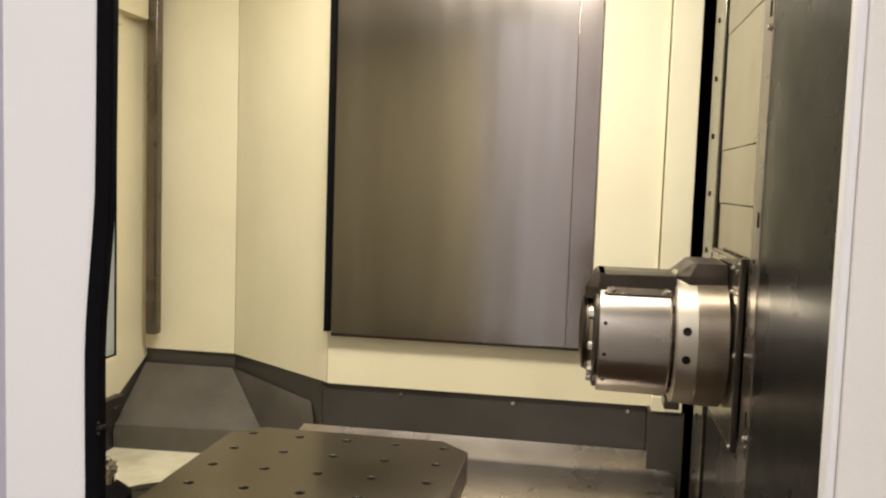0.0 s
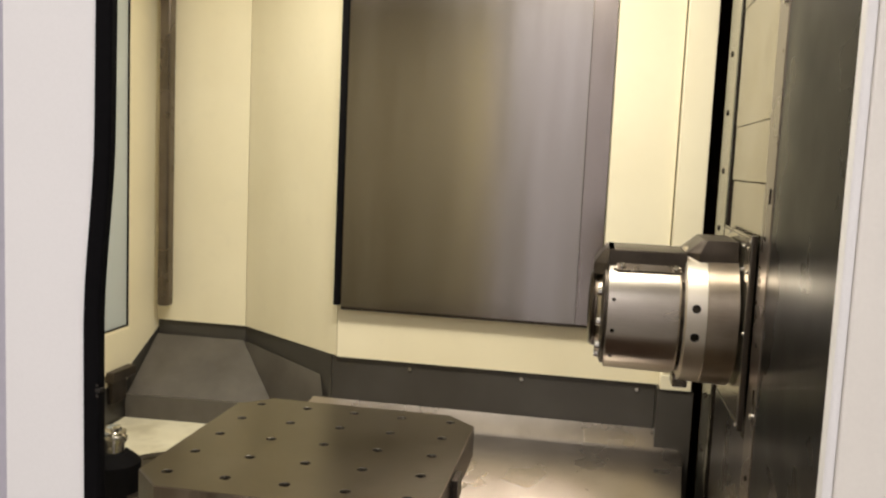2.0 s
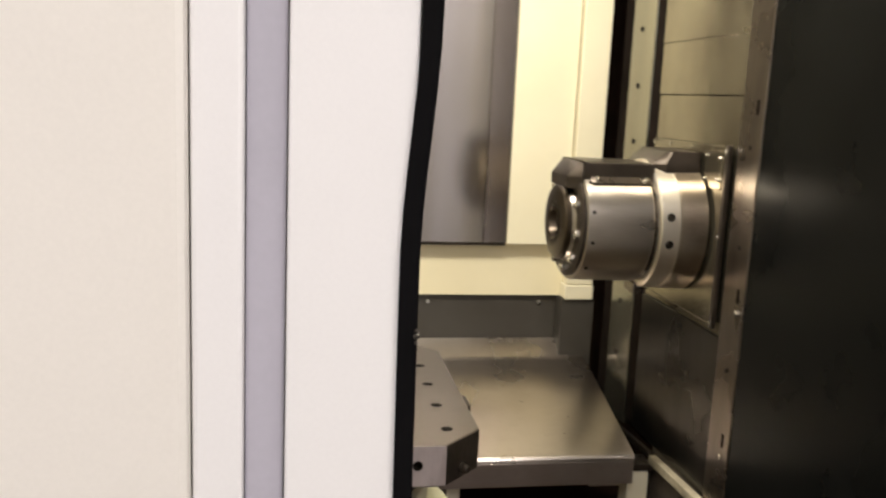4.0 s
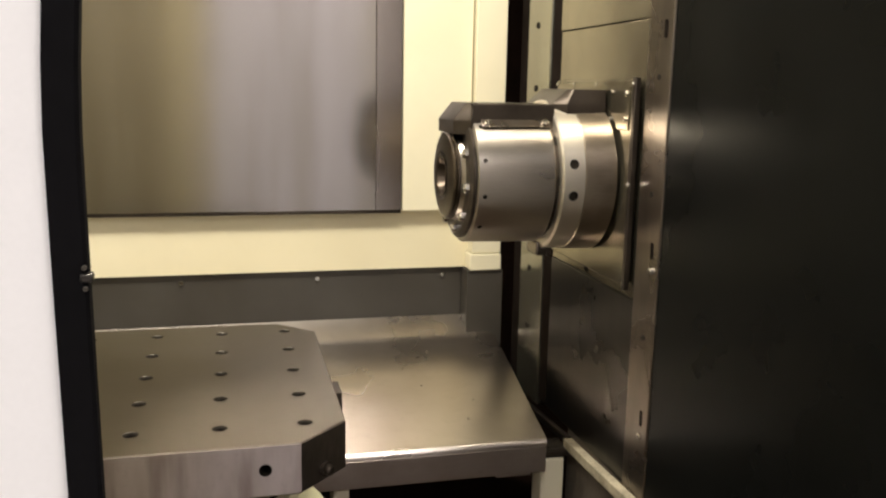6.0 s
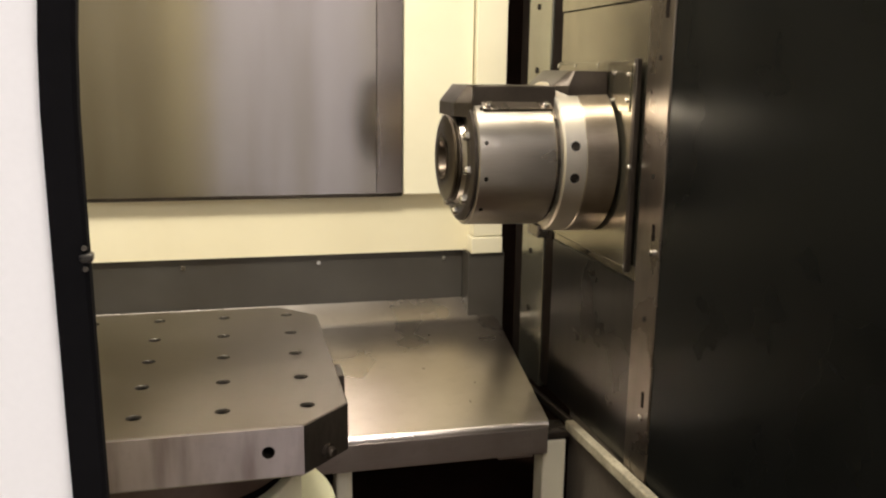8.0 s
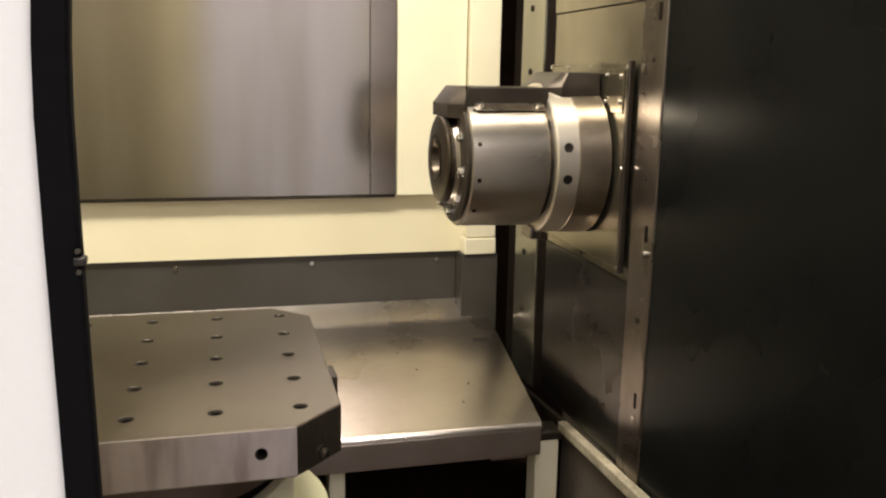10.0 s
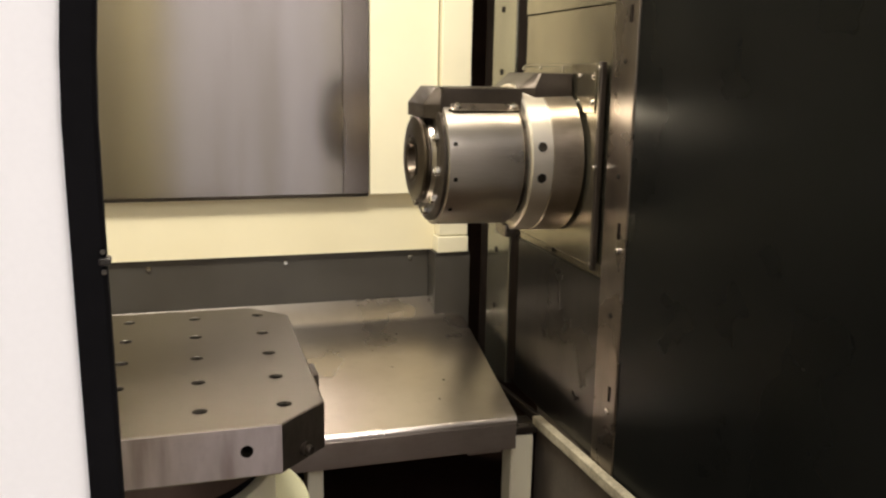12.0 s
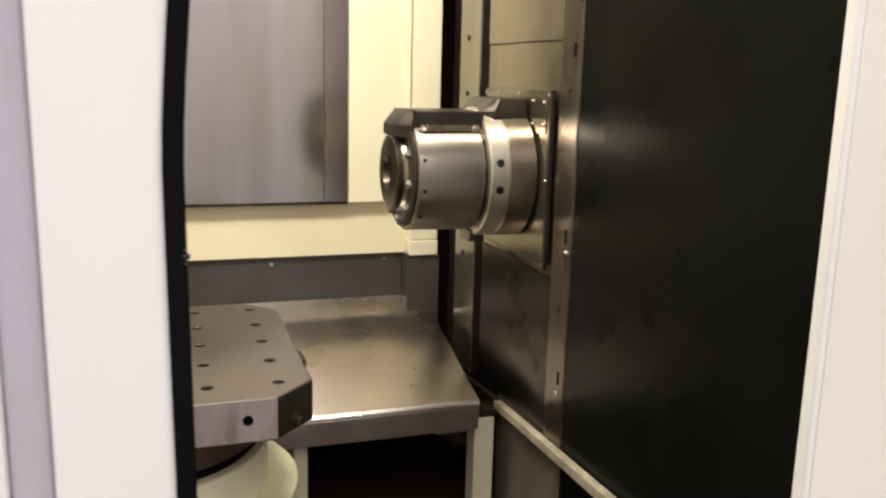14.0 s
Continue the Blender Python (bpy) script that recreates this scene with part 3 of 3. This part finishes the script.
part("front_edge", box(XC - 0.002, XC + 0.03, -0.549, -0.531, 0.40, TOP - 0.01, 0.003), RUBBER, bell, "black rubber edge")

rail = thing("wiper_rail", (XC, 0.3, 0.68), "worn beige wiper strip along the column foot", "rail")
part("strip", prism([(-0.52, 0.742), (0.62, 0.692), (0.62, 0.670), (-0.52, 0.714)], "x", XC - 0.022, XC - 0.001, 0.003), WIPER, rail)
part("track", prism([(0.621, 0.694), (1.13, 0.655), (1.13, 0.640), (0.621, 0.676)], "x", XC - 0.014, XC - 0.001, 0.002), DARK_STEEL, rail, "dark steel track")
part("clamp", box(XC - 0.080, XC - 0.016, 0.60, 0.67, 0.656, 0.674, 0.003), DARK_STEEL, rail, "dark oily clamp block")
part("skirt", box(XC + 0.006, XC + 0.016, -0.52, 0.66, 0.32, 0.699), SKIRT, rail, "dull brown skirt")

spin = thing("spindle_head", (XC, YS, ZS), "turned steel spindle head with black top covers", "spindle head")
axis = (0, YS, ZS)
mount_plate = part("mount_plate", box(XC - 0.008, XC - 0.0005, YS - 0.190, YS + 0.204, ZS - 0.200, ZS + 0.196, 0.003), SLIDE, spin, "oily steel mounting plate")
edge_bar = part("edge_bar", box(XC - 0.013, XC - 0.0005, YS - 0.203, YS - 0.191, ZS - 0.206, ZS + 0.200, 0.003), DARK_STEEL, spin, "dark steel edge bar")
upper_plate = part("upper_plate", box(XC - 0.0105, XC - 0.0083, YS - 0.176, YS + 0.19, ZS + 0.100, ZS + 0.190, 0.002), SLIDE, spin)
part("flange", lathe([(0.808, 0.153), (0.8095, 0.1545), (XC - 0.016, 0.156)], axis, seg=128), FLANGE, spin)
ring = part("ring", lathe([(0.7625, 0.148), (0.7655, 0.1530), (0.8075, 0.1535)], axis, seg=128), BRIGHT, spin, "bright steel ring")
groove_ring = part("groove_ring", lathe([(0.755, 0.132), (0.762, 0.132)], axis), DARK_STEEL, spin)
housing = part("housing", lathe([(0.5985, 0.131), (0.6005, 0.1360), (0.7505, 0.1385), (0.7545, 0.135)], axis, seg=128), TURNED, spin)
face_ring = part("face_ring", lathe([(0.5865, 0.088), (0.5865, 0.116), (0.5915, 0.1275), (0.598, 0.1275)], axis), DARK_STEEL, spin, "dark steel face ring")
part("neck", lathe([(0.5775, 0.087), (0.586, 0.092)], axis), TURNED, spin)
part("nose_ring", lathe([(0.5605, 0.044), (0.5585, 0.050), (0.5595, 0.070), (0.5635, 0.084), (0.5675, 0.088), (0.5705, 0.087), (0.5725, 0.0895), (0.577, 0.0895)], axis, seg=96, mouth=True), NOSE, spin)
part("taper", lathe([(0.558, 0.0435), (0.557, 0.040), (0.5595, 0.036), (0.5955, 0.024), (0.5955, 0.0005)], axis, mouth=True), NOSE, spin, "oily tool taper")
nose_bolt = mesh_of("nose_bolt", lathe([(0, 0.0095), (0.008, 0.0095), (0.010, 0.0078), (0.010, 0.0048), (0.004, 0.0042), (0.004, 0.0004)], (0, 0, 0), "z", 14), CHROME)
for k in range(10):
    a = radians(8 + 36 * k)
    shared("nose_bolt", nose_bolt, (0.5865, YS + 0.107 * math.cos(a), ZS + 0.107 * math.sin(a)), face_ring, TO_LEFT)
dot = mesh_of("set_screw", lathe([(0, 0.0045), (0.0008, 0.0045), (0.0008, 0.0035), (0.0002, 0.0030), (0.0002, 0.0004)], (0, 0, 0), "z", 12, True), HOLE)
plug = mesh_of("plug", lathe([(0, 0.0095), (0.0012, 0.0095), (0.0012, 0.0065), (0.0002, 0.0055), (0.0002, 0.0004)], (0, 0, 0), "z", 16, True), HOLE)
for deg, x0, r0, me in ((132, 0.6125, 0.1362, dot), (163, 0.6125, 0.1362, dot), (192, 0.6125, 0.1362, dot), (222, 0.6125, 0.1362, dot),
                        (167, 0.7845, 0.1532, plug), (190, 0.7845, 0.1532, plug),
                        (145, 0.7585, 0.132, plug), (180, 0.7585, 0.132, plug), (226, 0.7585, 0.132, plug)):
    a = radians(deg)
    n = Vector((0, math.cos(a), math.sin(a)))
    shared("screw" if me is dot else "plug", me, Vector((x0, YS, ZS)) + n * r0, housing if me is dot else ring if r0 > 0.15 else groove_ring, n.to_track_quat("Z", "Y").to_matrix().to_4x4())


def hood(x0, x1, near, far, low, mid, high, cut, slope):
    """A folded cover with cut corners at its front and a sloping front edge under a flat top."""
    bm = bmesh.new()
    def ring(x_in, side, z):
        return [bm.verts.new(p) for p in ((x1, near + side, z), (x0 + cut + x_in * 0.4, near + side, z), (x0 + x_in, near + cut * 0.8 + side, z),
                                          (x0 + x_in, far - cut * 0.8 - side, z), (x0 + cut + x_in * 0.4, far - side, z), (x1, far - side, z))]
    rings = [ring(0.0, 0.0, low), ring(0.0, 0.0, mid), ring(slope, 0.002, high)]
    for lower, upper in zip(rings, rings[1:]):
        for i in range(6):
            bm.faces.new((lower[i], lower[(i + 1) % 6], upper[(i + 1) % 6], upper[i]))
    bm.faces.new(rings[0])
    bm.faces.new(rings[2])
    bmesh.ops.recalc_face_normals(bm, faces=bm.faces[:])
    bmesh.ops.bevel(bm, geom=[e for e in bm.edges if min(v.co.z for v in e.verts) > low + 1e-4], offset=0.0016, segments=2, affect="EDGES", profile=0.5)
    return bm


part("top_cover", hood(0.5985, 0.7645, YS - 0.083, YS + 0.085, ZS + 0.100, ZS + 0.1435, ZS + 0.1455, 0.0006, 0.0004), DARK_STEEL, spin, "black top cover")
part("rear_cover", hood(0.7650, XC - 0.0165, YS - 0.085, YS + 0.105, ZS + 0.120, ZS + 0.146, ZS + 0.176, 0.026, 0.034), DARK_STEEL, spin, "black rear cover")
part("front_shield", hood(0.5660, 0.5982, YS - 0.083, YS + 0.085, ZS + 0.086, ZS + 0.112, ZS + 0.1455, 0.030, 0.026), DARK_STEEL, spin, "black front shield")
part("drain_block", box(0.7560, 0.7900, YS - 0.035, YS + 0.030, ZS - 0.166, ZS - 0.138, 0.003), COLUMN_EDGE, spin, "small bright steel drain block")
plate_turn = radians(130)
n = Vector((0, math.cos(plate_turn), math.sin(plate_turn)))
bmp = box(-0.070, 0.070, -0.0105, 0.0105, -0.006, 0.004, 0.0015)
side_axis = Vector((1, 0, 0))
turn = Matrix((side_axis, n.cross(side_axis), n)).transposed().to_4x4()
bmesh.ops.transform(bmp, matrix=Matrix.Translation(Vector((0.6845, YS, ZS)) + n * 0.1385) @ turn, verts=bmp.verts[:])
cover_bar = part("cover_bar", bmp, COLUMN_EDGE, spin, "steel clamping bar")
for dx in (-0.058, 0.058):
    shared("screw", SCREW_M, Vector((0.6845 + dx, YS, ZS)) + n * 0.1425, cover_bar, turn)
for y, z in ((-0.165, 0.122), (-0.102, 0.172), (-0.166, 0.170), (-0.100, 0.120)):
    shared("screw", SCREW_S, (XC - 0.0107, YS + y, ZS + z), upper_plate, TO_LEFT)
for y, z in ((-0.197, 0.187), (-0.197, -0.002), (-0.197, -0.193)):
    shared("screw", SCREW_S, (XC - 0.0132, YS + y, ZS + z), edge_bar, TO_LEFT)
for y in (-0.02, 0.10, 0.196):
    shared("screw", SCREW_S, (XC - 0.0082, YS + y, ZS + 0.1945 - 0.008), mount_plate, TO_LEFT)

# ---- doors and front frame ----
XD, YL = 0.074, -0.6205   # edge and plane of the sliding door
door = thing("sliding_door", (-0.3, YL, 0.3), "white sliding machine door with a black rubber edge seal", "door")
part("panel", box(-0.038, XD - 0.008, YL - 0.0235, YL - 0.0165, 0.25, 2.45, 0.003), WHITE, door)
bm = bmesh.new()
rows = []
for k in range(67):
    z = 0.25 + 2.2 * k / 66
    lift = min(max((z - 1.44) / 0.20, 0.0), 1.0)
    w = 0.011 * lift * lift * (3 - 2 * lift) + 0.0012 * math.sin(3.1 * z + 0.4) + 0.0008 * math.sin(7.3 * z)
    rows.append([bm.verts.new(p) for p in ((XD - 0.0170 + w, YL - 0.0275, z), (XD - 0.002 + w, YL - 0.0275, z), (XD + w, YL - 0.0255, z), (XD + w, YL - 0.0165, z),
                                           (XD - 0.0075, YL - 0.0160, z), (XD - 0.0075, YL - 0.0232, z), (XD - 0.0170 + w, YL - 0.0240, z))])
for a, b in zip(rows, rows[1:]):
    for i in range(7):
        bm.faces.new((a[i], a[(i + 1) % 7], b[(i + 1) % 7], b[i]))
bm.faces.new(rows[0])
bm.faces.new(rows[-1])
bmesh.ops.recalc_face_normals(bm, faces=bm.faces[:])
seal = part("seal", bm, RUBBER, door, "black rubber edge seal")
for z in (0.80, 1.376, 1.95):
    part("clip", box(XD - 0.0055, XD + 0.0006, YL - 0.0285, YL - 0.0200, z - 0.0022, z + 0.0022, 0.001), PLATE, seal, "small steel seal clip")
    for dz in (-0.0055, 0.0055):
        shared("screw", SCREW_C, (XD - 0.003, YL - 0.0277, z + dz), seal, TO_FRONT)
part("trim", box(-0.072, -0.0385, YL - 0.014, YL + 0.01, 0.25, 2.45, 0.003), STRIPE, door, "violet-grey recessed trim")
part("edge_panel", box(-0.115, -0.0725, YL - 0.0235, YL + 0.01, 0.25, 2.45, 0.005), WHITE, door)
part("inner_stile", box(-0.125, 0.046, YL + 0.0105, YL + 0.024, 0.28, 2.44, 0.003), OLIVE, door, "olive-cream painted inner stile")
part("inner_lining", box(-1.02, -0.127, YL + 0.0105, YL + 0.030, 0.28, 2.44, 0.003), LINING, door, "grey-green inner lining")
part("outer_panel", box(-1.30, -0.116, YL - 0.030, YL + 0.01, 0.25, 2.45, 0.008), OFFWHITE, door)

frame_r = thing("machine_front", (1.2, YD, 0.0), "off-white painted sheet steel machine front", "machine front")
part("edge_trim", box(0.793, 0.804, -0.571, -0.550, 0.0, 2.66, 0.004), WHITE, frame_r, "pale grey rounded edge trim")
part("face", box(0.8045, 1.9, -0.570, -0.550, 0.0, 2.66, 0.003), OFFWHITE, frame_r)
head = thing("front_header", (0.0, YD, 2.5), "off-white painted header above the machine door", "frame")
part("face", box(-1.9, 0.792, YD - 0.05, -0.53, 2.46, 2.66, 0.01), OFFWHITE, head)
base = thing("front_apron", (0.0, YD, 0.0), "off-white painted apron under the machine door", "frame")
part("face", box(-1.9, 0.792, YD - 0.06, -0.55, 0.0, 0.245, 0.01), OFFWHITE, base)
side = thing("machine_front", (-1.6, YD, 0.0), "off-white painted sheet steel machine front", "machine front")
part("face", box(-1.9, -1.305, YD - 0.03, -0.546, 0.25, 2.455, 0.01), OFFWHITE, side)

for x in (0.009, 0.367, 0.720):
    bolt = tagged(new("skirt_screw", SCREW_M), "small steel screw in the dark grey skirt", "screw", "skirt screws")
    bolt.matrix_basis = Matrix.Translation((x, YB + 0.0118, 0.951)) @ TO_FRONT

# ---- lamp bodies ----
lamp = thing("work_light", (0.20, 0.25, 2.60), "long white work light under the machine roof", "lamp")
part("housing", box(-0.27, 0.67, 0.19, 0.31, 2.585, TOP - 0.002, 0.006), WHITE, lamp)
lamp2 = thing("work_light", (-0.55, 0.55, 2.60), "short white work light under the machine roof", "lamp")
part("housing", box(-0.82, -0.28, 0.49, 0.61, 2.585, TOP - 0.002, 0.006), WHITE, lamp2)
for hx in (-2.6, -0.6, 1.4, 3.2):
    tube = thing("ceiling_light", (hx, -3.4, 3.9), "long white tube light on the workshop ceiling", "lamp", "workshop ceiling lights")
    part("housing", box(hx - 0.2, hx + 0.2, -4.75, -2.05, 3.88, 3.998, 0.01), WHITE, tube)
